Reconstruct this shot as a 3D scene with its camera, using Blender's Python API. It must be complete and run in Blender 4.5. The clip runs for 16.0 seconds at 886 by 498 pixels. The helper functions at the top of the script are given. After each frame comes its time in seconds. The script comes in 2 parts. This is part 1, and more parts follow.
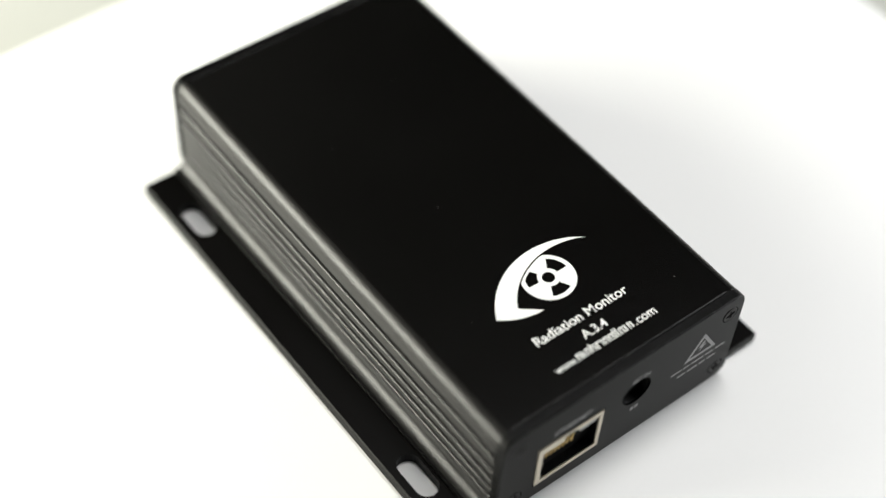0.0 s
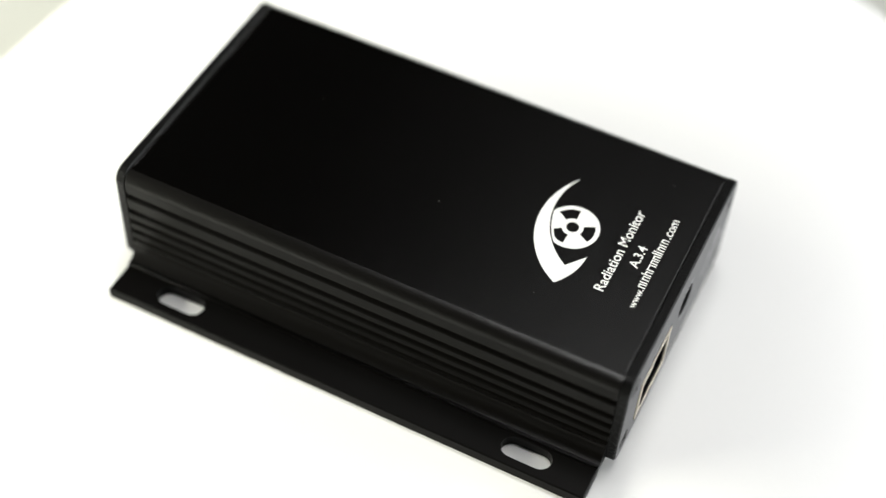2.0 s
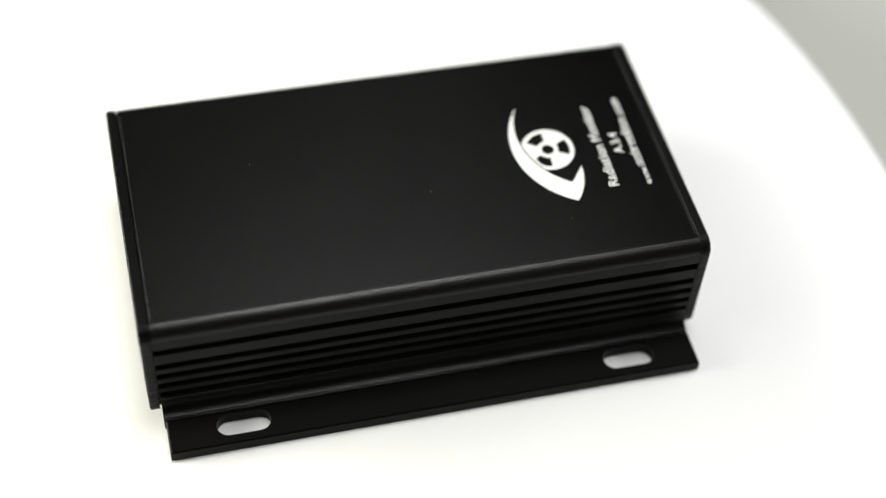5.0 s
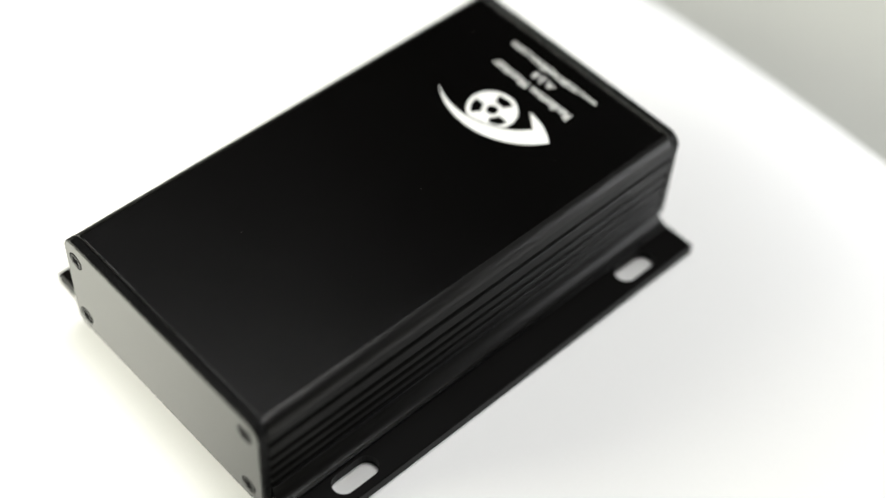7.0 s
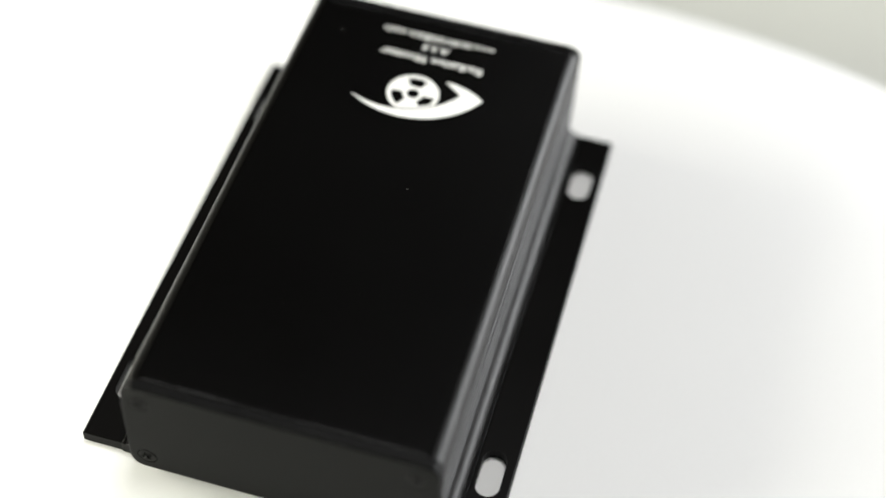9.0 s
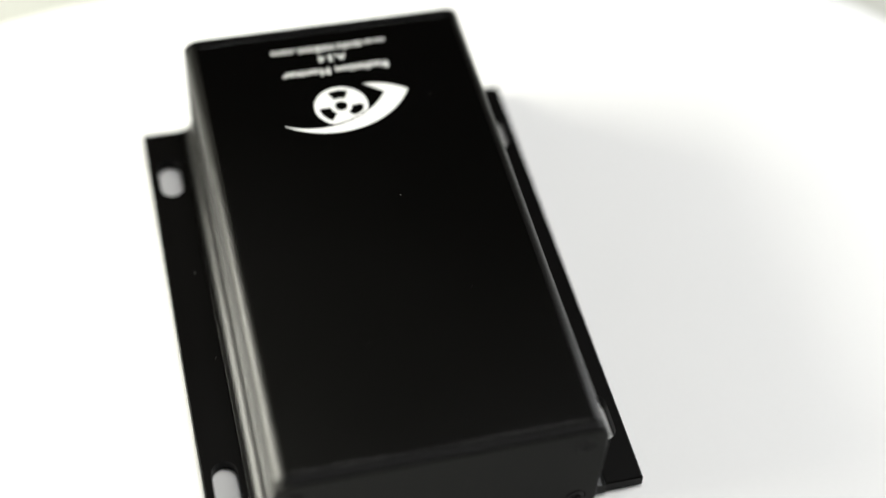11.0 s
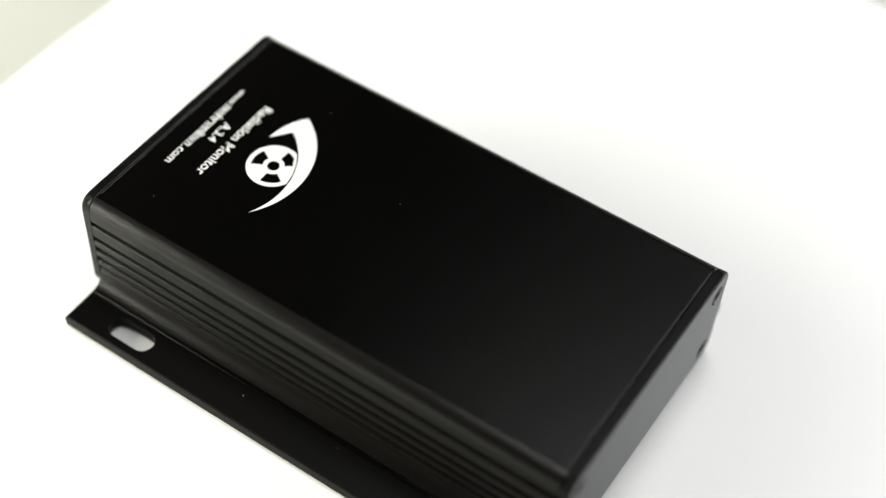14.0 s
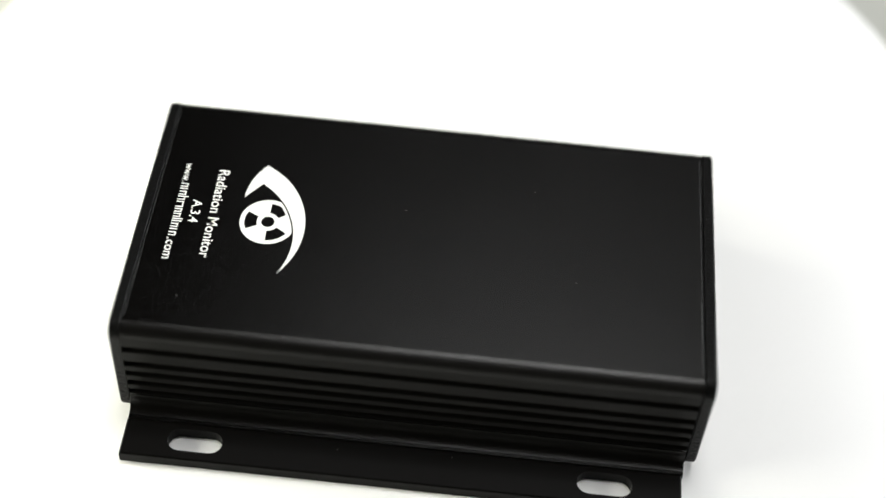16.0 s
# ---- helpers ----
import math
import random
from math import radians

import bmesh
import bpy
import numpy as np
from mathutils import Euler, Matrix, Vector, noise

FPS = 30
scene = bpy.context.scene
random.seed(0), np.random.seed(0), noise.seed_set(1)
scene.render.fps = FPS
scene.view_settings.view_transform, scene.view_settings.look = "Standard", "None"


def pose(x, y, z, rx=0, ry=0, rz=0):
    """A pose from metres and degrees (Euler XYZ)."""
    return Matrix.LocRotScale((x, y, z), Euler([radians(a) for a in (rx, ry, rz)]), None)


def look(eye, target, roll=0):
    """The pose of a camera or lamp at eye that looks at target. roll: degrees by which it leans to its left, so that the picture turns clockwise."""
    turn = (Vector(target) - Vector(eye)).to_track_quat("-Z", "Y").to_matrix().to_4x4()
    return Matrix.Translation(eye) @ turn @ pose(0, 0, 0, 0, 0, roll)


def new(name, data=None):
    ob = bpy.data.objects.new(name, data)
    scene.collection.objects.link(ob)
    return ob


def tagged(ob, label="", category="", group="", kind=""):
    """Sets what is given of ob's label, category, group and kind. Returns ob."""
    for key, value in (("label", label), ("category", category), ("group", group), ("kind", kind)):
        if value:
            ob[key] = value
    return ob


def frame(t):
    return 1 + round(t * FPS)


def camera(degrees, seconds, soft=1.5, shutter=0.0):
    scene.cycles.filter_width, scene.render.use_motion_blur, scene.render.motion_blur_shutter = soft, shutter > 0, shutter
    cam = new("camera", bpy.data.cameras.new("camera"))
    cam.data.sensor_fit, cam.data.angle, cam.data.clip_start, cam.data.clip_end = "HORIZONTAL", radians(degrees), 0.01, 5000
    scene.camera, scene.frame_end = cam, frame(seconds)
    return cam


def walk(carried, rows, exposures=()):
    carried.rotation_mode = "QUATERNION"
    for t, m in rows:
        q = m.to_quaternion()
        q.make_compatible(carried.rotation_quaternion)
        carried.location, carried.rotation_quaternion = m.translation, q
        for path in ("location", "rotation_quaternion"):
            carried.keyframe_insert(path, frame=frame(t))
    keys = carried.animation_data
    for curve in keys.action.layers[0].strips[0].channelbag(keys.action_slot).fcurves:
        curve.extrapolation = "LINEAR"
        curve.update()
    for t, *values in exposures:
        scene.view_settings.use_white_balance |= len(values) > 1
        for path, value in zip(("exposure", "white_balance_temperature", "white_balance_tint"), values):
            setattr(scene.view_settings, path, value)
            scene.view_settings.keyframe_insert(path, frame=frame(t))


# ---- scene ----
FOV = 31.679
EYE, AHEAD, ROLL = Vector((0.0, -0.20287, 0.25867)), Vector((0.01678, 0.64241, -0.77750)).normalized(), 4.33
# how far the camera has drifted ahead, to its right and upward, in millimetres
DRIFT = ((0, -0.3, 0.21, 0.25), (1, -1.4, 0.04, 0.29), (2, -1.7, -0.14, 0.28), (3, -1.3, -0.09, 0.20), (3.5, -0.3, -0.19, 0.17), (4, 0.7, -0.22, 0.09), (5, 0.1, -0.04, 0.05),
         (6, -0.8, 0.14, 0.01), (6.5, -1.1, 0.22, -0.01), (7, -0.6, 0.04, -0.09), (8, 0.3, 0.09, -0.05), (9, 0.6, 0.63, -0.05), (10, 1.8, 0.49, 0.00), (11, 3.1, 0.34, 0.06),
         (11.5, 3.7, 0.27, 0.09), (12.5, 3.2, -0.02, -0.07), (13.5, 2.2, -0.12, -0.19), (14.5, 1.0, -0.12, -0.24), (15.5, 0.6, -0.29, -0.44), (16, 0.7, -0.43, -0.43))

cam = camera(FOV, 16.0, soft=1.5)
cam.data.dof.use_dof = True
cam.data.dof.focus_distance = 0.302
cam.data.dof.aperture_fstop = 4.9
level = look(EYE, EYE + AHEAD, ROLL)
walk(cam, [(t, level @ pose(0.001 * right, 0.001 * rise, -0.001 * ahead)) for t, ahead, right, rise in DRIFT])

# ---- light ----
world = bpy.data.worlds.new("world")
scene.world = world
world.use_nodes = True
world.node_tree.nodes["Background"].inputs["Color"].default_value = (1.0, 0.99, 0.97, 1)
world.node_tree.nodes["Background"].inputs["Strength"].default_value = 0.25


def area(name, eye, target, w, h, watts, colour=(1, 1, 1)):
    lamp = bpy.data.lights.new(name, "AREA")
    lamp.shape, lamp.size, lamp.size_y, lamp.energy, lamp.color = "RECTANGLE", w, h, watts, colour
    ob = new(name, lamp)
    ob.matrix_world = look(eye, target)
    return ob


# soft lights added before the wall openings and overhead; no source is seen
area("added_side_light", (-0.66, 0.0, 0.19), (0.0, 0.0, 0.10), 0.54, 0.28, 12.8, (1.0, 0.995, 0.87))
area("added_side_light", (0.85, 0.28, 0.26), (0.0, 0.08, 0.18), 0.86, 0.42, 11.0, (0.97, 0.985, 1.0))
area("added_top_fill", (0.15, 0.3, 1.86), (0.15, 0.3, 0.0), 0.6, 0.6, 20.0, (1.0, 0.995, 0.985))
scene.view_settings.exposure = 0.0

MM = 0.001


# ---- materials ----
def material(name, colour, rough, metal=0.0, grain=0.0, size=0.001, spread=0.0, spec=0.5, stain=0.0, drawn=0.0, along=1.0, axis="Z"):
    """A surface with fine relief (grain, at the given size) and colour that varies at two scales.
    drawn: how far lines drawn along the metal spread its gloss across them, along the given axis; along: how far they stretch the grain lengthwise."""
    m = bpy.data.materials.new(name)
    m.use_nodes = True
    t = m.node_tree
    b = t.nodes["Principled BSDF"]
    b.inputs["Metallic"].default_value = metal
    b.inputs["Roughness"].default_value = rough
    b.inputs["Specular IOR Level"].default_value = spec
    co = t.nodes.new("ShaderNodeTexCoord")

    def cloud(scale, detail):
        n = t.nodes.new("ShaderNodeTexNoise")
        n.inputs["Scale"].default_value, n.inputs["Detail"].default_value = scale, detail
        m2 = t.nodes.new("ShaderNodeMapping")
        m2.inputs["Scale"].default_value = (1.0 / along, 1.0, 1.0)
        t.links.new(co.outputs["Object"], m2.inputs["Vector"])
        t.links.new(m2.outputs["Vector"], n.inputs["Vector"])
        return n

    if drawn:
        up = t.nodes.new("ShaderNodeCombineXYZ")
        up.inputs[axis].default_value = 1.0
        turn = t.nodes.new("ShaderNodeVectorTransform")
        turn.vector_type, turn.convert_from, turn.convert_to = "VECTOR", "OBJECT", "WORLD"
        t.links.new(up.outputs[0], turn.inputs[0])
        t.links.new(turn.outputs[0], b.inputs["Tangent"])
        b.inputs["Anisotropic"].default_value = drawn

    fine, broad = cloud(1.0 / size, 3), cloud(28.0, 4)
    if spread or stain:
        mix = t.nodes.new("ShaderNodeMath")
        mix.operation = "ADD"
        a = t.nodes.new("ShaderNodeMath")
        a.operation, a.inputs[1].default_value = "MULTIPLY", spread
        c = t.nodes.new("ShaderNodeMath")
        c.operation, c.inputs[1].default_value = "MULTIPLY", stain
        t.links.new(fine.outputs["Fac"], a.inputs[0])
        t.links.new(broad.outputs["Fac"], c.inputs[0])
        t.links.new(a.outputs[0], mix.inputs[0])
        t.links.new(c.outputs[0], mix.inputs[1])
        gain = t.nodes.new("ShaderNodeMath")
        gain.operation, gain.inputs[1].default_value = "ADD", 1.0 - 0.5 * (spread + stain)
        t.links.new(mix.outputs[0], gain.inputs[0])
        tint = t.nodes.new("ShaderNodeVectorMath")
        tint.operation = "SCALE"
        tint.inputs[0].default_value = colour
        t.links.new(gain.outputs[0], tint.inputs["Scale"])
        t.links.new(tint.outputs[0], b.inputs["Base Color"])
        r = t.nodes.new("ShaderNodeMapRange")
        r.inputs["To Min"].default_value, r.inputs["To Max"].default_value = rough * 0.85, min(1, rough * 1.15)
        t.links.new(broad.outputs["Fac"], r.inputs["Value"])
        t.links.new(r.outputs["Result"], b.inputs["Roughness"])
    else:
        b.inputs["Base Color"].default_value = (*colour, 1)
    if grain:
        bump = t.nodes.new("ShaderNodeBump")
        bump.inputs["Strength"].default_value = grain
        bump.inputs["Distance"].default_value = size * 0.4
        t.links.new(fine.outputs["Fac"], bump.inputs["Height"])
        t.links.new(bump.outputs["Normal"], b.inputs["Normal"])
    return m


BLACK = material("black_anodised", (0.0012, 0.0011, 0.0010), 0.26, 0.0, 0.38, 0.00028, 1.0, 0.125, 0.4, 1.0, 1.0, "Y")
EDGE = material("black_anodised_edge", (0.0027, 0.0024, 0.0020), 0.29, 0.0, 0.7, 0.00025, 0.9, 0.36, 0.4, 0.7, 4.0)
EDGE_FLAT = material("black_anodised_flat", (0.0022, 0.0020, 0.0018), 0.36, 0.0, 0.15, 0.00025, 0.9, 0.07, 0.4)
SIDE = material("drawn_black_anodised", (0.0027, 0.0024, 0.0020), 0.42, 0.0, 0.3, 0.00025, 0.9, 0.31, 0.4, 0.97, 20.0)
PANEL = material("black_panel", (0.0022, 0.0022, 0.0022), 0.6, 0.0, 0.05, 0.0003, 0.3, 0.95, 0.3, 1.0)
RAW = material("edge_wear_glint", (0.003, 0.003, 0.003), 0.34, 0.0, 0.9, 0.0006, 1.0, 0.1, 0.8)
# bare metal whose pale tone also stands in for the edge's glint
BARE_GLINT = material("bare_aluminium_glint", (0.075, 0.075, 0.078), 0.4, 0.0, 0.4, 0.0004, 0.6, 0.4, 0.5)
PRINT = material("white_print", (0.82, 0.82, 0.80), 0.6, 0.0, 0.3, 0.0002, 0.12)
FAINT = material("grey_print", (0.26, 0.26, 0.26), 0.6, 0.0, 0.3, 0.0002, 0.3)
NICKEL = material("nickel_shield", (0.52, 0.475, 0.39), 0.32, 1.0, 0.3, 0.0006, 0.3, 0.5, 0.5)
GOLD = material("gold_contact", (0.62, 0.42, 0.12), 0.35, 1.0)
PLASTIC = material("black_plastic", (0.003, 0.003, 0.003), 0.6, 0.0, 0.2, 0.0005, 0.3, 0.1)
SCREW = material("black_screw", (0.003, 0.003, 0.003), 0.4, 0.0, 0.2, 0.0004, 0.4, 0.12)
WHITE = material("white_board", (0.86, 0.86, 0.845), 0.55, 0.0, 0.03, 0.0008, 0.02, 0.5, 0.02)
TABLE = material("pale_grey_table", (0.47, 0.475, 0.435), 0.6, 0.0, 0.1, 0.002, 0.04, 0.4, 0.05)
# charcoal tones of the unseen room, set so that reflections stay dark
WALL = material("unseen_wall_paint", (0.04, 0.04, 0.039), 0.8, 0.0, 0.2, 0.003, 0.05, 0.4, 0.08)
CEIL = material("unseen_ceiling_paint", (0.03, 0.03, 0.03), 0.9, 0.0, 0.2, 0.003, 0.05, 0.4, 0.05)
SPECK = material("dust_speck", (0.22, 0.22, 0.21), 0.8, 0.0, 0.3, 0.0002, 0.3)


# ---- mesh tools ----
def part(name, bm, mat, parent=None, label="", smooth=None):
    """Links a bmesh as one mesh object, under a thing or a part."""
    bmesh.ops.recalc_face_normals(bm, faces=bm.faces)
    me = bpy.data.meshes.new(name)
    bm.to_mesh(me)
    bm.free()
    me.materials.append(mat)
    if smooth:
        me.shade_smooth()
        me.set_sharp_from_angle(angle=radians(smooth))
    ob = new(name, me)
    ob.parent = parent
    if label:
        ob["label"] = label
    return ob


def bevelled(ob, width, segments=2, angle=40):
    m = ob.modifiers.new("bevel", "BEVEL")
    m.width, m.segments, m.limit_method, m.angle_limit = width, segments, "ANGLE", radians(angle)
    return ob


def arc(cx, cy, r, a0, a1, n):
    return [(cx + r * math.cos(radians(a0 + (a1 - a0) * i / n)), cy + r * math.sin(radians(a0 + (a1 - a0) * i / n))) for i in range(n + 1)]


def arc_by(a, b, c, n):
    """An arc from a through b to c."""
    (ax, ay), (bx, by), (cx, cy) = a, b, c
    d = 2 * (ax * (by - cy) + bx * (cy - ay) + cx * (ay - by))
    ux = ((ax * ax + ay * ay) * (by - cy) + (bx * bx + by * by) * (cy - ay) + (cx * cx + cy * cy) * (ay - by)) / d
    uy = ((ax * ax + ay * ay) * (cx - bx) + (bx * bx + by * by) * (ax - cx) + (cx * cx + cy * cy) * (bx - ax)) / d
    r = math.hypot(ax - ux, ay - uy)
    t0, t1, t2 = (math.degrees(math.atan2(y - uy, x - ux)) for x, y in (a, b, c))
    while t1 - t0 > 180: t1 -= 360
    while t1 - t0 < -180: t1 += 360
    while t2 - t1 > 180: t2 -= 360
    while t2 - t1 < -180: t2 += 360
    return arc(ux, uy, r, t0, t2, n)


def stadium(cx, cy, length, width, n=10):
    k, r = (length - width) / 2, width / 2
    return arc(cx + k, cy, r, -90, 90, n) + arc(cx - k, cy, r, 90, 270, n)


def rounded(x0, y0, x1, y1, r, n=6):
    return (arc(x1 - r, y0 + r, r, -90, 0, n) + arc(x1 - r, y1 - r, r, 0, 90, n)
            + arc(x0 + r, y1 - r, r, 90, 180, n) + arc(x0 + r, y0 + r, r, 180, 270, n))


def slab(bm, outer, holes, to, depth):
    """A plate from an outline with holes through it; to() places a flat point, depth is its thickness vector."""
    edges = []
    for loop in (outer, *holes):
        vs = []
        for p in loop:
            if not vs or (Vector(to(*p)) - vs[-1].co).length > 1e-7:
                vs.append(bm.verts.new(to(*p)))
        if (vs[0].co - vs[-1].co).length < 1e-7:
            bm.verts.remove(vs.pop())
        edges += [bm.edges.new((vs[i], vs[(i + 1) % len(vs)])) for i in range(len(vs))]
    faces = [g for g in bmesh.ops.triangle_fill(bm, edges=edges, use_beauty=True, use_dissolve=False)["geom"] if isinstance(g, bmesh.types.BMFace)]
    made = bmesh.ops.extrude_face_region(bm, geom=faces, use_keep_orig=True)["geom"]
    bmesh.ops.translate(bm, vec=depth, verts=[g for g in made if isinstance(g, bmesh.types.BMVert)])
    return bm


def inset(loop, d):
    """A closed outline (counter-clockwise) drawn in by d."""
    out, n = [], len(loop)
    for i in range(n):
        (ax, ay), (bx, by), (cx, cy) = loop[i - 1], loop[i], loop[(i + 1) % n]
        u, v = Vector((bx - ax, by - ay)).normalized(), Vector((cx - bx, cy - by)).normalized()
        k = Vector((-u.y - v.y, u.x + v.x))
        k = k.normalized() * d / max(0.3, k.length / 2)
        out.append((bx + k.x, by + k.y))
    return out


def plate(outer, holes, to, thick, cut, wander=0.0):
    """A plate with a chamfered rim: to(a, b, h) places a point, h from 0 (back) to thick (front); wander: how uneven the rim is."""
    chance = random.Random(7)
    clean = [p for i, p in enumerate(outer) if math.dist(p, outer[i - 1]) > 1e-6]
    bm = bmesh.new()
    nicked = [((p[0] + q[0] * k), (p[1] + q[1] * k)) for p, q, k in
              ((p, (i[0] - p[0], i[1] - p[1]), wander * chance.random() ** 3 / cut) for p, i in zip(clean, inset(clean, cut)))]
    rings = [[bm.verts.new(to(*p, h)) for p in loop] for loop, h in ((clean, 0), (nicked, thick - cut), (inset(clean, cut), thick))]
    wells = [[[bm.verts.new(to(*p, h)) for p in loop] for h in (0, thick)] for loop in holes]
    n = len(clean)
    for a, b in zip(rings, rings[1:]):
        for i in range(n):
            bm.faces.new((a[i], a[(i + 1) % n], b[(i + 1) % n], b[i]))
    for a, b in wells:
        for i in range(len(a)):
            bm.faces.new((a[i], a[(i + 1) % len(a)], b[(i + 1) % len(a)], b[i]))
    for k, ring in ((0, rings[0]), (1, rings[2])):
        edges = []
        for loop in (ring, *(w[k] for w in wells)):
            for i in range(len(loop)):
                e = bm.edges.get((loop[i], loop[(i + 1) % len(loop)]))
                edges.append(e)
        bmesh.ops.triangle_fill(bm, edges=edges, use_beauty=True, use_dissolve=False)
    return bm


def box(bm, x0, y0, z0, x1, y1, z1):
    v = [bm.verts.new((x, y, z)) for x in (x0, x1) for y in (y0, y1) for z in (z0, z1)]
    for f in ((0, 1, 3, 2), (4, 6, 7, 5), (0, 4, 5, 1), (2, 3, 7, 6), (0, 2, 6, 4), (1, 5, 7, 3)):
        bm.faces.new([v[i] for i in f])
    return bm


def lathe(bm, profile, to, n=24):
    """Turns (radius, height) points about an axis; to(a, b, h) places a point."""
    rings = []
    for r, h in profile:
        if r < 1e-9:
            rings.append([bm.verts.new(to(0, 0, h))])
        else:
            rings.append([bm.verts.new(to(r * math.cos(2 * math.pi * i / n), r * math.sin(2 * math.pi * i / n), h)) for i in range(n)])
    for a, b in zip(rings, rings[1:]):
        for i in range(n):
            q = [a[i % len(a)], a[(i + 1) % len(a)], b[(i + 1) % len(b)], b[i % len(b)]]
            q = list(dict.fromkeys(q))
            if len(q) > 2:
                bm.faces.new(q)
    return bm


def lettering(text, width=None, height=None, weight=0.004):
    """Flat mesh of a text, its left end at x=0, its baseline at y=0, scaled to a width; the built-in font."""
    cu = bpy.data.curves.new("text", "FONT")
    cu.body, cu.size, cu.extrude, cu.resolution_u, cu.offset = text, 1.0, 0.0, 6, weight
    ob = new("text", cu)
    me = bpy.data.meshes.new_from_object(ob.evaluated_get(bpy.context.evaluated_depsgraph_get()))
    bpy.data.objects.remove(ob)
    bm = bmesh.new()
    bm.from_mesh(me)
    x0, x1 = min(v.co.x for v in bm.verts), max(v.co.x for v in bm.verts)
    y1 = max(v.co.y for v in bm.verts)
    sx = width / (x1 - x0)
    sy = height / y1 if height else sx
    for v in bm.verts:
        v.co = ((v.co.x - x0) * sx, v.co.y * sy, 0)
    return bm


def laid(bm, to):
    for v in bm.verts:
        v.co = to(v.co.x, v.co.y)
    return bm


# ---- the unseen room: added, and dark to keep reflections dark ----
def room():
    bm = slab(bmesh.new(), [(-0.8, -2.2), (1.05, -2.2), (1.05, 2.2), (-0.8, 2.2)], [], lambda x, y: (x, y, -0.80), (0, 0, 0.04))
    tagged(part("floor", bm, WALL), "unseen charcoal floor closing the added room", "floor", kind="structure")
    bm = box(bmesh.new(), -0.8, -2.2, 1.9, 1.05, 2.2, 2.0)
    tagged(part("ceiling", bm, CEIL), "unseen charcoal ceiling that keeps reflections dark", "ceiling", kind="structure")
    for name, y0 in (("unseen_wall_north", 2.2), ("unseen_wall_south", -2.3)):
        bm = box(bmesh.new(), -0.8, y0, -0.8, 1.05, y0 + 0.1, 2.0)
        tagged(part(name, bm, WALL), "unseen charcoal wall that keeps reflections dark", "wall", kind="structure")
    # these two unseen walls have openings put in for the added side lights
    for name, x0, y0, y1, z0, z1 in (("unseen_wall_west", -0.80, -0.38, 0.38, 0.0, 0.40), ("unseen_wall_east", 0.95, -0.20, 0.80, 0.02, 0.52)):
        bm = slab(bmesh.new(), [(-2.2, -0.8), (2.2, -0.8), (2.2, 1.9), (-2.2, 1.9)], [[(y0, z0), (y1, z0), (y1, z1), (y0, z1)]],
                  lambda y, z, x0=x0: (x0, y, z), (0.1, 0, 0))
        tagged(part(name, bm, WALL), "unseen charcoal wall with an opening for an added light", "wall", kind="structure")


def table():
    bm = slab(bmesh.new(), rounded(-0.64, -0.6, 0.80, 0.9, 0.03), [], lambda x, y: (x, y, -0.075), (0, 0, 0.028))
    root = tagged(new("table"), "pale grey table top under a white turntable", "table")
    root.location = (0, 0, -0.76)
    top = bevelled(part("tabletop", bm, TABLE, root), 0.002)
    top.location = (0, 0, 0.76)
    for x in (-0.58, 0.74):
        for y in (-0.53, 0.83):
            leg = part("leg", box(bmesh.new(), x - 0.025, y - 0.025, 0, x + 0.025, y + 0.025, 0.685), TABLE, root)
            bevelled(leg, 0.002)


BOARD_X, BOARD_Y, BOARD_POWER, BOARD_MID, BOARD_SAG, BOARD_THICK = 0.128, 0.168, 2.6, -0.003, 0.019, 0.002


def turntable():
    """A white card with round corners on a round foot; it lies flat in the middle, at z = 0, and droops towards its rim."""
    root = tagged(new("turntable"), "white rounded drooping card on a turntable under a black device", "turntable")
    n, steps, e = 96, 22, 2 / BOARD_POWER
    bm = bmesh.new()

    def ring(k, drop):
        row = []
        for i in range(n):
            c, q = math.cos(2 * math.pi * i / n), math.sin(2 * math.pi * i / n)
            row.append(bm.verts.new((BOARD_MID + k * BOARD_X * math.copysign(abs(c) ** e, c), k * BOARD_Y * math.copysign(abs(q) ** e, q), -BOARD_SAG * k ** 5 - drop)))
        return row

    rows = [ring(j / steps, 0.0) for j in range(1, steps + 1)]
    rows += [ring(1.002, 0.0006), ring(1.002, BOARD_THICK - 0.0004)]
    rows += [ring(j / steps, BOARD_THICK) for j in range(steps, 0, -1)]
    for a, b in zip(rows, rows[1:]):
        for i in range(n):
            bm.faces.new((a[i], a[(i + 1) % n], b[(i + 1) % n], b[i]))
    bm.faces.new(rows[0])
    bm.faces.new(rows[-1])
    part("board", bm, WHITE, root, smooth=40)
    bm = lathe(bmesh.new(), [(0, -0.047), (0.058, -0.047), (0.058, -0.012), (0.050, -0.004), (0.046, -0.0022), (0, -0.0022)], lambda a, b, h: (a, b, h), 48)
    part("foot", bm, WHITE, root, smooth=40)
    return root


# ---- the device: x runs along it to the socket end, sizes in millimetres ----
END_F, END_E, PLATE = -54.2, 52.9, 2.0
HALF_Y, MID_Y, HIGH = 30.0, -0.3, 26.8
FLANGE_Y, FLANGE_Z = 40.7, 2.6
GROOVES = ((20.9, 1.5, 1.7), (16.4, 1.4, 1.6), (13.3, 1.4, 1.6), (10.3, 1.3, 1.6), (7.5, 1.1, 1.1))


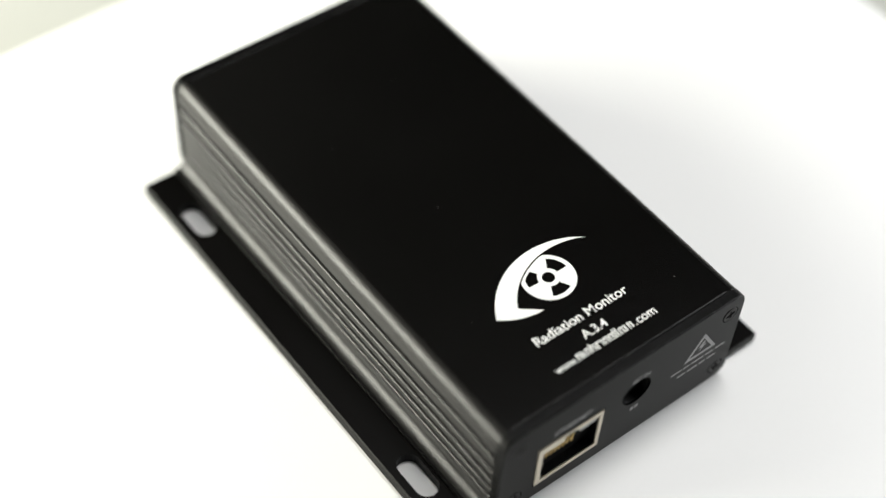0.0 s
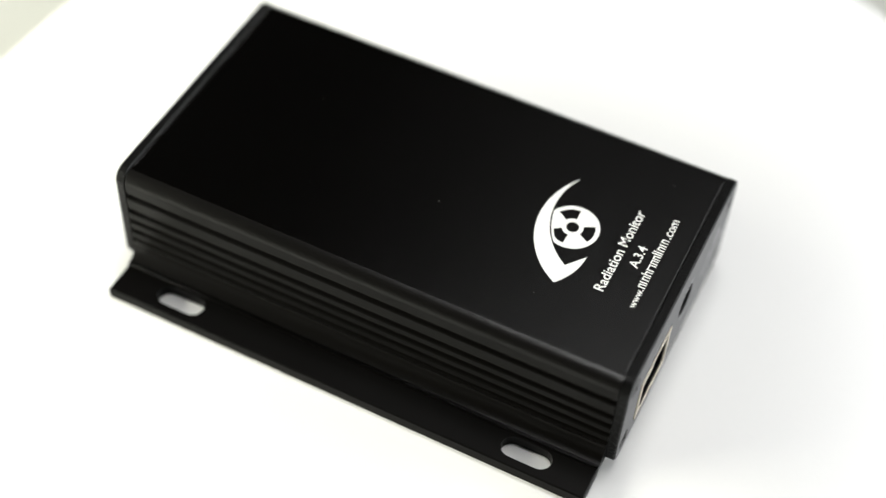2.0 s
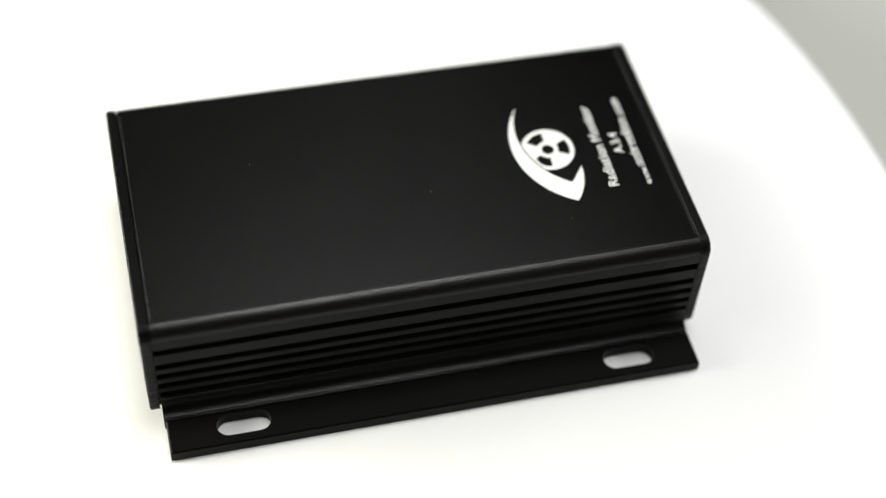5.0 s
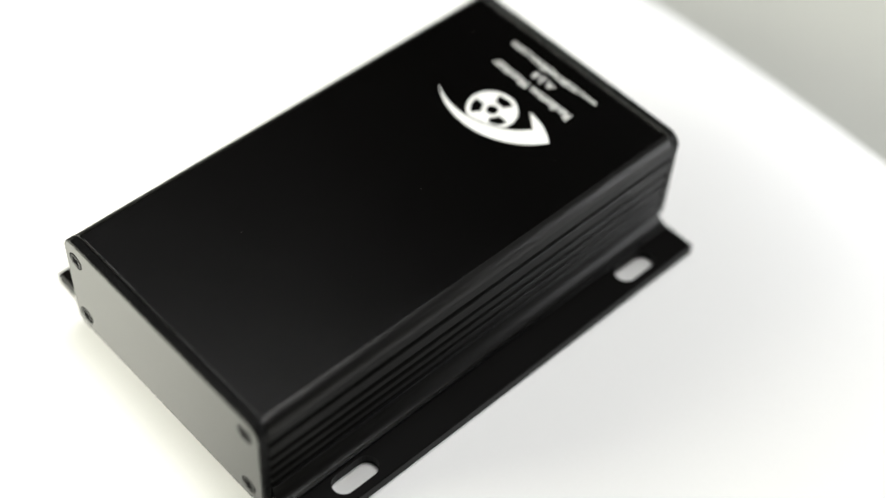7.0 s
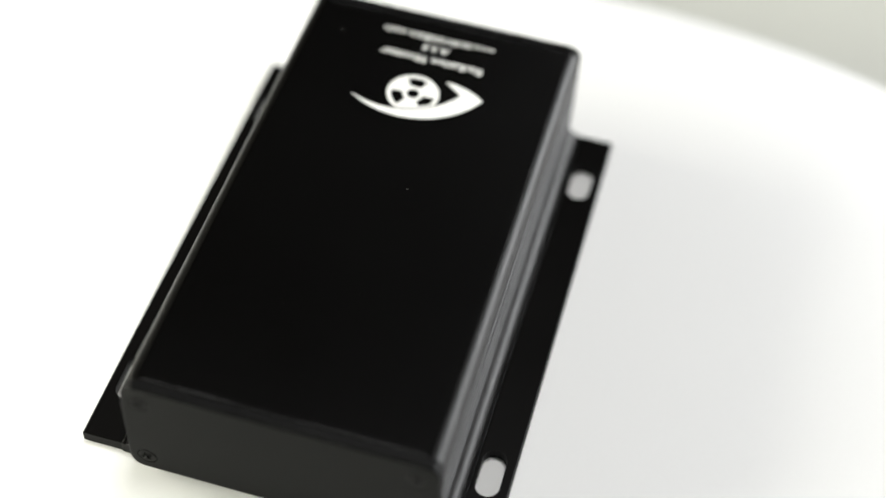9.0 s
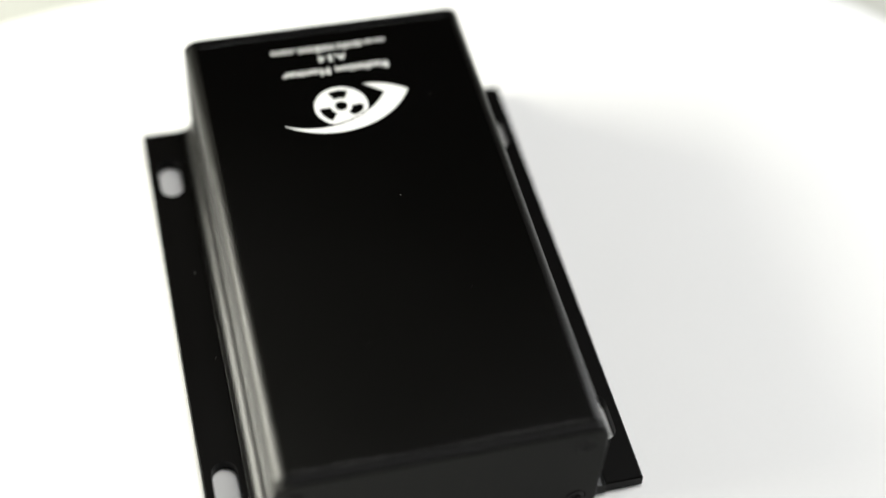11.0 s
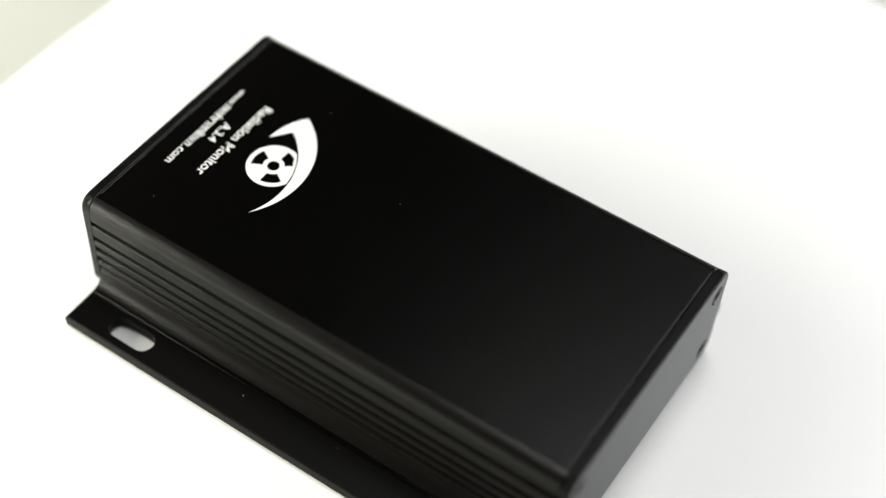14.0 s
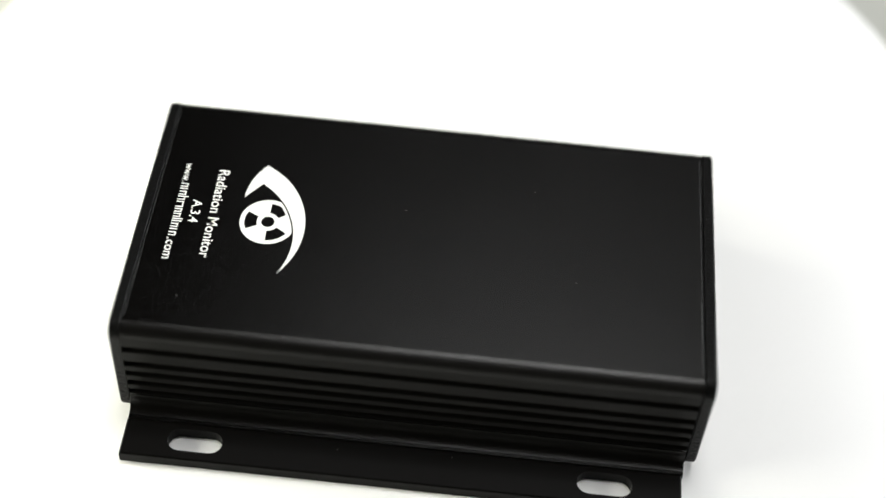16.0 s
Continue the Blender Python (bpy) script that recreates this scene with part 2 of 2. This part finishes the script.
def side_profile():
    """Half of the extrusion's outline, from the middle of the top down one side to its foot: (y, z)."""
    pts = [(0.0, HIGH)] + arc(HALF_Y - 3.0, HIGH - 3.0, 3.0, 90, 0, 8)
    for z, w, d in GROOVES:
        e = 0.18
        pts += [(HALF_Y, z + w / 2 + e), (HALF_Y - e, z + w / 2), (HALF_Y - d, z + w * 0.2), (HALF_Y - d, z - w * 0.2),
                (HALF_Y - e, z - w / 2), (HALF_Y, z - w / 2 - e)]
    return pts


def device():
    root = tagged(new("radiation_monitor"), "black aluminium radiation monitor box with white printed eye, on a board", "device")
    # the extruded shell, with a curved foot towards each flange
    half = side_profile()
    half += [(HALF_Y - 0.15, 5.9)] + [(HALF_Y + 2.9 - y, FLANGE_Z + 3.0 - z) for y, z in ((2.9 * math.cos(radians(a)), 3.0 * math.sin(radians(a))) for a in range(0, 91, 15))]
    half += [(HALF_Y + 2.9, 0.0)]
    ring = [(y, z) for y, z in half] + [(-y, z) for y, z in reversed(half[1:])]
    ring = [(y + MID_Y, z) for y, z in ring]
    bm = bmesh.new()
    slab(bm, ring, [], lambda y, z: (END_F * MM, y * MM, z * MM), ((END_E - END_F) * MM, 0, 0))
    shell = bevelled(part("shell", bm, BLACK, root, smooth=25), 0.0003, 2, 80)
    shell.data.materials.append(SIDE)
    shell.data.materials.append(EDGE)
    for f in shell.data.polygons:
        f.material_index = 1 if abs(f.normal.z) < 0.15 else 2 if abs(f.normal.z) < 0.97 else 0
    # flanges with two slots each
    for s in (-1, 1):
        a, b = HALF_Y + 2.9 + s * MID_Y, FLANGE_Y
        bm = plate([(-53.9, a), (53.0, a), (53.0, b), (-53.9, b)], [stadium(sx * 39.2, 36.4, 10.6, 4.8) for sx in (-1, 1)],
                   lambda x, y, h: (x * MM, s * y * MM, h * MM), FLANGE_Z, 0.25)
        part("flange", bm, EDGE_FLAT, root, "flat mounting flange with two slots")
    # the rim by which each end plate stands off the shell
    for s in (-1, 1):
        r = 3.0
        out = rounded(MID_Y - HALF_Y + 0.6, 1.6, MID_Y + HALF_Y - 0.6, HIGH - 0.5, r - 0.4)
        bm = slab(bmesh.new(), out, [], lambda y, z: ((END_E if s > 0 else END_F) * MM, y * MM, z * MM), (s * (0.12 if s > 0 else 0.3) * MM, 0, 0))
        part("gasket", bm, PLASTIC, root)
    worn_edge_glints(root)
    far_plate(root)
    socket_plate(root)
    emblem(root)
    print_lines(root)
    specks(root)
    return root


def worn_edge_glints(root):
    """Where the coating has rubbed off the sawn ends of the shell: bare metal with its glint painted in, a thin, broken
    line along the top of each.
    """
    chance = random.Random(11)
    for s, x in ((-1, END_F), (1, END_E)):
        bm, y = bmesh.new(), MID_Y - 26.5
        while y < MID_Y + 26.0:
            run, wide = chance.uniform(4.0, 14.0), chance.uniform(0.04, 0.12)
            a, b = x - s * 0.30, x - s * (0.30 + wide)
            box(bm, min(a, b) * MM, y * MM, (HIGH - 0.02) * MM, max(a, b) * MM, min(y + run, MID_Y + 26.5) * MM, (HIGH + 0.006) * MM)
            y += run + chance.uniform(0.05, 0.5)
        part("edge_wear_glint", bm, BARE_GLINT, root, "thin bare metal line with painted glint along the rubbed edge")


def plate_outline():
    """A round-cornered rectangle with points all along its sides, so that its sheared rim can wander."""
    loop, out = rounded(MID_Y - HALF_Y, 0.9, MID_Y + HALF_Y, HIGH + 0.15, 3.0, 8), []
    for a, b in zip(loop, loop[1:] + loop[:1]):
        n = max(1, round(math.dist(a, b) / 0.7))
        out += [(a[0] + (b[0] - a[0]) * i / n, a[1] + (b[1] - a[1]) * i / n) for i in range(n)]
    return out


SCREWS = ((-26.1, 22.2), (26.1, 22.2), (-26.1, 5.0), (26.1, 5.0))


def screw(parent, s, y, z, turn):
    """A countersunk cross-head screw, s: which end."""
    x = (END_E + 0.12 if s > 0 else END_F - 0.3) + s * PLATE
    arms = []
    for k in range(4):
        a = turn + 90 * k
        for da, r in ((-45, 0.34), (-14, 1.1), (14, 1.1)):
            arms.append((r * math.cos(radians(a + da)), r * math.sin(radians(a + da))))
    bm = slab(bmesh.new(), arc(0, 0, 1.8, 0, 360, 28)[:-1], [arms], lambda a, b: ((x - s * 0.25) * MM, (y + a) * MM, (z + b) * MM), (s * 0.32 * MM, 0, 0))
    head = bevelled(part("screw", bm, SCREW, parent, "black cross-head screw"), 0.0001)
    bm = lathe(bmesh.new(), [(0, -0.3), (1.75, -0.3), (1.75, -0.25), (0, -0.25)], lambda a, b, h: ((x + s * h) * MM, (y + a) * MM, (z + b) * MM))
    part("recess", bm, PLASTIC, head)


def holes_for_screws():
    return [arc(y, z, 2.05, 0, 360, 28)[:-1] for y, z in SCREWS]


def worn_rim(end):
    """The sheared rim of a plate is rougher and a little paler than its face."""
    end.data.materials.append(RAW)
    for f in end.data.polygons:
        if abs(f.normal.x) < 0.9:
            f.material_index = 1


def far_plate(root):
    s = -1
    x = END_F - 0.3
    bm = plate(plate_outline(), holes_for_screws(), lambda y, z, h: ((x + s * h) * MM, y * MM, z * MM), PLATE, 0.3, 0.07)
    end = part("end_plate", bm, PANEL, root, "smooth satin black end plate")
    worn_rim(end)
    for i, (y, z) in enumerate(SCREWS):
        screw(end, s, y, z, (20, 44, 8, 61)[i])


JACK = (-21.3, 5.3, -5.4, 17.3)


def socket_plate(root):
    x = END_E + 0.12
    front = x + PLATE
    y0, z0, y1, z1 = JACK
    g = 0.25
    jack_hole = [(y0 - g, z0 - g), (y1 + g, z0 - g), (y1 + g, z1 + g), (y0 - g, z1 + g)]
    dc = arc(3.05, 15.8, 3.6, 0, 360, 40)[:-1]
    bm = plate(plate_outline(), holes_for_screws() + [jack_hole, dc], lambda y, z, h: ((x + h) * MM, y * MM, z * MM), PLATE, 0.3, 0.07)
    end = part("end_plate", bm, PANEL, root, "smooth satin black end plate with sockets and faint printing")
    worn_rim(end)
    for i, (y, z) in enumerate(SCREWS):
        screw(end, 1, y, z, (31, 12, 50, 77)[i])

    # network socket: shield frame, dark well, contacts
    top = z1 - 1.1
    well = [(y0 + 1.3, z0 + 1.1), (y1 - 1.0, z0 + 1.1), (y1 - 1.0, top - 0.1), (y1 - 6.4, top - 0.1), (y1 - 6.4, top + 0.35), (y0 + 6.4, top + 0.35),
            (y0 + 6.4, top - 1.0), (y0 + 1.3, top - 1.0)]
    at = lambda y, z: ((front + 0.25) * MM, y * MM, z * MM)
    frame_ob = part("network_socket", slab(bmesh.new(), [(y0, z0), (y1, z0), (y1, z1), (y0, z1)], [well], at, (-0.4 * MM, 0, 0)), NICKEL, end, "nickel-plated network socket frame")
    bevelled(frame_ob, 0.00018)
    bm = slab(bmesh.new(), [(y0 + 0.3, z0 + 0.3), (y1 - 0.3, z0 + 0.3), (y1 - 0.3, z1 - 0.3), (y0 + 0.3, z1 - 0.3)], [], lambda y, z: ((front - 12.0) * MM, y * MM, z * MM), (0.5 * MM, 0, 0))
    for a in ((y0 + 0.3, z0 + 0.3, y0 + 0.9, z1 - 0.3), (y1 - 0.7, z0 + 0.3, y1 - 0.3, z1 - 0.3), (y0 + 0.9, z0 + 0.3, y1 - 0.7, z0 + 0.8), (y0 + 0.9, z1 - 0.8, y1 - 0.7, z1 - 0.3)):
        box(bm, (front - 11.5) * MM, a[0] * MM, a[1] * MM, (front - 0.5) * MM, a[2] * MM, a[3] * MM)
    part("well", bm, PLASTIC, frame_ob, "dark socket interior")
    bm = box(bmesh.new(), (front - 9) * MM, (y0 + 1.2) * MM, (top - 1.4) * MM, (front - 0.6) * MM, (y0 + 9.6) * MM, (top - 0.5) * MM)
    part("contact_carrier", bm, PLASTIC, frame_ob)
    for i in range(8):
        y = y0 + 1.7 + 1.02 * i
        bm = bmesh.new()
        spine = [(-0.4, top - 1.6), (-0.55, top - 4.3), (-3.0, top - 5.7), (-3.1, top - 5.4), (-0.85, top - 4.1), (-0.65, top - 1.6)]
        slab(bm, spine, [], lambda a, z: ((front + a) * MM, y * MM, z * MM), (0, 0.38 * MM, 0))
        part("contact", bm, GOLD, frame_ob, "gold-plated spring contact")
    bm = box(bmesh.new(), (front - 3.0) * MM, (y1 - 5.4) * MM, (top - 1.9) * MM, (front - 0.2) * MM, (y1 - 1.2) * MM, (top - 0.3) * MM)
    part("indicator", bm, FAINT, frame_ob, "small translucent status indicator")

    # power socket: a deep well behind the round hole, with its centre pin
    bm = lathe(bmesh.new(), [(3.55, -0.5), (3.9, -0.5), (3.9, -9.5), (0, -9.5), (0, -9.0), (3.4, -9.0), (3.4, -0.8), (3.55, -0.5)],
               lambda a, b, h: ((front + h) * MM, (3.05 + a) * MM, (15.8 + b) * MM))
    dc_ob = part("power_socket", bm, PLASTIC, end, "round black power inlet", smooth=40)
    bm = lathe(bmesh.new(), [(0, -9.0), (1.0, -9.0), (1.0, -3.5), (0.6, -3.0), (0, -3.0)], lambda a, b, h: ((front + h) * MM, (3.05 + a) * MM, (15.8 + b) * MM), 16)
    part("pin", bm, NICKEL, dc_ob, smooth=40)

    # printing: words, a warning triangle, and lines too small to read
    on = lambda oy, oz: (lambda a, b: ((front + 0.02) * MM, (oy + a) * MM, (oz + b) * MM))
    part("word_ethernet", laid(lettering("ETHERNET", 8.8, 1.35, 0.02), on(-17.6, 19.0)), FAINT, end, "small grey printed word")
    part("word_dc_in", laid(lettering("DC IN", 4.4, 1.25, 0.02), on(1.3, 19.4)), FAINT, end, "small grey printed word")
    bm = bmesh.new()
    for a, w in ((2.3, 0.8), (3.4, 0.9)):
        slab(bm, [(a, 9.9), (a + w, 9.9), (a + w, 10.9), (a, 10.9)], [], lambda y, z: (front * MM, y * MM, z * MM), (0.02 * MM, 0, 0))
    part("printed_bar", bm, FAINT, end, "small unreadable grey printing")
    k = lambda y, z: (front * MM, (y + 1.2) * MM, (z - 1.4) * MM)
    bm = slab(bmesh.new(), [(14.4, 15.6), (22.9, 15.6), (18.65, 22.4)], [[(15.7, 16.35), (21.6, 16.35), (18.65, 21.0)]], k, (0.02 * MM, 0, 0))
    slab(bm, [(18.9, 19.9), (17.6, 18.2), (18.5, 18.2), (18.0, 16.9), (19.8, 18.7), (18.8, 18.7), (19.5, 19.9)], [], k, (0.02 * MM, 0, 0))
    part("warning_triangle", bm, FAINT, end, "grey printed warning triangle")
    for z, runs in ((14.0, ((11.3, 2.9), (14.7, 1.6), (16.8, 3.2), (20.5, 2.2), (23.2, 2.6))), (12.0, ((13.4, 2.1), (16.0, 2.8), (19.2, 1.7), (21.4, 2.2)))):
        for a, w in runs:
            part("printed_bar", slab(bmesh.new(), [(a, z - 0.26), (a + w, z - 0.26), (a + w, z + 0.26), (a, z + 0.26)], [], k, (0.02 * MM, 0, 0)), FAINT, end)


def on_top(a, b):
    """From the printing's own plane (a to the right, b up, in millimetres) to the top of the shell."""
    return (-(1.02 * b + 0.2) * MM, (1.042 * a + 0.1) * MM, (HIGH + 0.005) * MM)


def emblem(root):
    thick, thin, notch, tip = (-13.5, -32.0), (12.5, -26.3), (-8.75, -32.15), (-5.0, -35.15)
    edge = arc_by(thick, (-1.0, -22.8), thin, 30)
    edge += arc_by(thin, (0.0, -25.2), notch, 30)[1:]
    edge += arc_by(tip, (-9.2, -34.45), thick, 8)[:-1]
    thing = part("eye_emblem", slab(bmesh.new(), edge, [], on_top, (0, 0, 0.03 * MM)), PRINT, root, "white printed eye outline")
    cx, cy = 0.45, -29.75
    # the disc is cut off a hair's breadth short of the eye's lid, whose edge is a circle
    lid = arc_by(thin, (0.0, -25.2), notch, 2)
    (ax, ay), (bx, by), (qx, qy) = lid
    d = 2 * (ax * (by - qy) + bx * (qy - ay) + qx * (ay - by))
    ux = ((ax * ax + ay * ay) * (by - qy) + (bx * bx + by * by) * (qy - ay) + (qx * qx + qy * qy) * (ay - by)) / d
    uy = ((ax * ax + ay * ay) * (qx - bx) + (bx * bx + by * by) * (ax - qx) + (qx * qx + qy * qy) * (bx - ax)) / d
    lid_r = math.hypot(ax - ux, ay - uy)

    def within(points, gap):
        out = []
        for px, py in points:
            far = math.hypot(px - ux, py - uy)
            k = min(1.0, (lid_r - gap) / far)
            out.append((ux + (px - ux) * k, uy + (py - uy) * k))
        return out

    wedges = []
    for mid in (30, 150, 270):
        out, r1 = arc(cx, cy, 4.45, mid - 28, mid + 28, 8), 2.15
        wedges.append(within(out, 0.75) + arc(cx, cy, r1, mid + 28, mid - 28, 5))
    hub = arc(cx, cy, 1.25, 0, 360, 24)[:-1]
    disc = within(arc(cx, cy, 5.35, 0, 360, 72)[:-1], 0.28)
    part("trefoil_disc", slab(bmesh.new(), disc, wedges + [hub], on_top, (0, 0, 0.03 * MM)), PRINT, thing, "white printed trefoil disc")


def print_lines(root):
    line = lambda a, b: (lambda u, v: (*on_top(a + u, b + v)[:2], (HIGH + 0.03) * MM))
    part("printed_line", laid(lettering("Radiation Monitor", 21.6, weight=0.012), line(-11.2, -41.05)), PRINT, root, "white printed words")
    part("printed_line", laid(lettering("A.3.4", 5.6, weight=0.012), line(-3.2, -44.65)), PRINT, root, "white printed characters")
    part("printed_line", laid(lettering("www.", 4.8, weight=0.01), line(-12.1, -47.75)), PRINT, root, "white printed web address")
    part("printed_line", laid(lettering(".com", 5.0, weight=0.01), line(6.5, -47.75)), PRINT, root, "white printed web address")
    # the name in the address, as plain strokes of its letters' size
    at = lambda u, v: on_top(u - 12.1, v - 47.75)
    for x0, w, h in ((5.1, 0.95, 1.45), (6.3, 0.5, 1.45), (7.05, 1.0, 1.45), (8.3, 1.0, 2.0), (9.6, 1.5, 1.45), (11.4, 0.95, 1.45), (12.6, 0.95, 1.45),
                     (13.8, 0.3, 2.0), (14.35, 0.45, 1.9), (15.05, 0.95, 1.45), (16.3, 0.5, 1.45), (17.1, 0.95, 1.45)):
        bm = bmesh.new()
        t = 0.26
        for a, b, c, d in (((x0, 0, x0 + t, h), (x0 + w - t, 0, x0 + w, 1.4), (x0 + t, 1.14, x0 + w - t, 1.4)) if w > 0.6 else ((x0, 0, x0 + t + 0.04, h),)):
            slab(bm, [(a, b), (c, b), (c, d), (a, d)], [], at, (0, 0, 0.03 * MM))
        part("printed_bar", bm, PRINT, root)


def specks(root):
    """Dust and small flakes on the paint."""
    for x, y, z, r in ((4.0, -6.0, HIGH, 0.12), (12, 35.0, FLANGE_Z, 0.15), (44, 20.5, HIGH, 0.12), (-30, 8, HIGH, 0.09), (-21, -14, HIGH, 0.08), (30, -18, HIGH, 0.08),
                       (14, -27.0, HIGH - 1.0, 0.1), (-10, 34, FLANGE_Z, 0.1)):
        bm = bmesh.new()
        bmesh.ops.create_icosphere(bm, subdivisions=1, radius=r * MM, matrix=Matrix.Translation((x * MM, y * MM, z * MM)) @ Matrix.Diagonal((1.4, 0.8, 0.5, 1)))
        part("dust_speck", bm, SPECK, root)


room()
table()
board = turntable()
monitor = device()

# ---- what turns ----
OFF_X, OFF_Y = -0.00117, 0.00871
TURN = [(0, -50.64), (0.5, -44.11), (1, -37.56), (1.5, -30.99), (2, -24.40), (2.5, -17.80), (3, -11.21), (3.5, -4.60), (4, 2.01), (4.5, 8.63), (5, 15.34),
        (5.5, 22.22), (6, 29.35), (6.5, 36.84), (7, 44.65), (7.5, 52.46), (8, 60.30), (8.5, 68.15), (9, 76.01), (9.5, 83.68), (10, 91.16), (10.5, 98.47),
        (11, 105.65), (11.5, 112.73), (12, 119.75), (12.5, 126.78), (13, 133.85), (13.5, 140.95), (14, 148.09), (14.5, 155.23), (15, 162.36), (15.5, 169.46), (16, 176.56)]


def motions():
    """The board turns about the z axis and carries the device."""
    walk(board, [(t, pose(0, 0, 0, 0, 0, a)) for t, a in TURN])
    rows = []
    for t, a in TURN:
        c, s = math.cos(radians(a)), math.sin(radians(a))
        rows.append((t, pose(OFF_X * c - OFF_Y * s, OFF_X * s + OFF_Y * c, 0, 0, 0, a)))
    walk(monitor, rows)


motions()
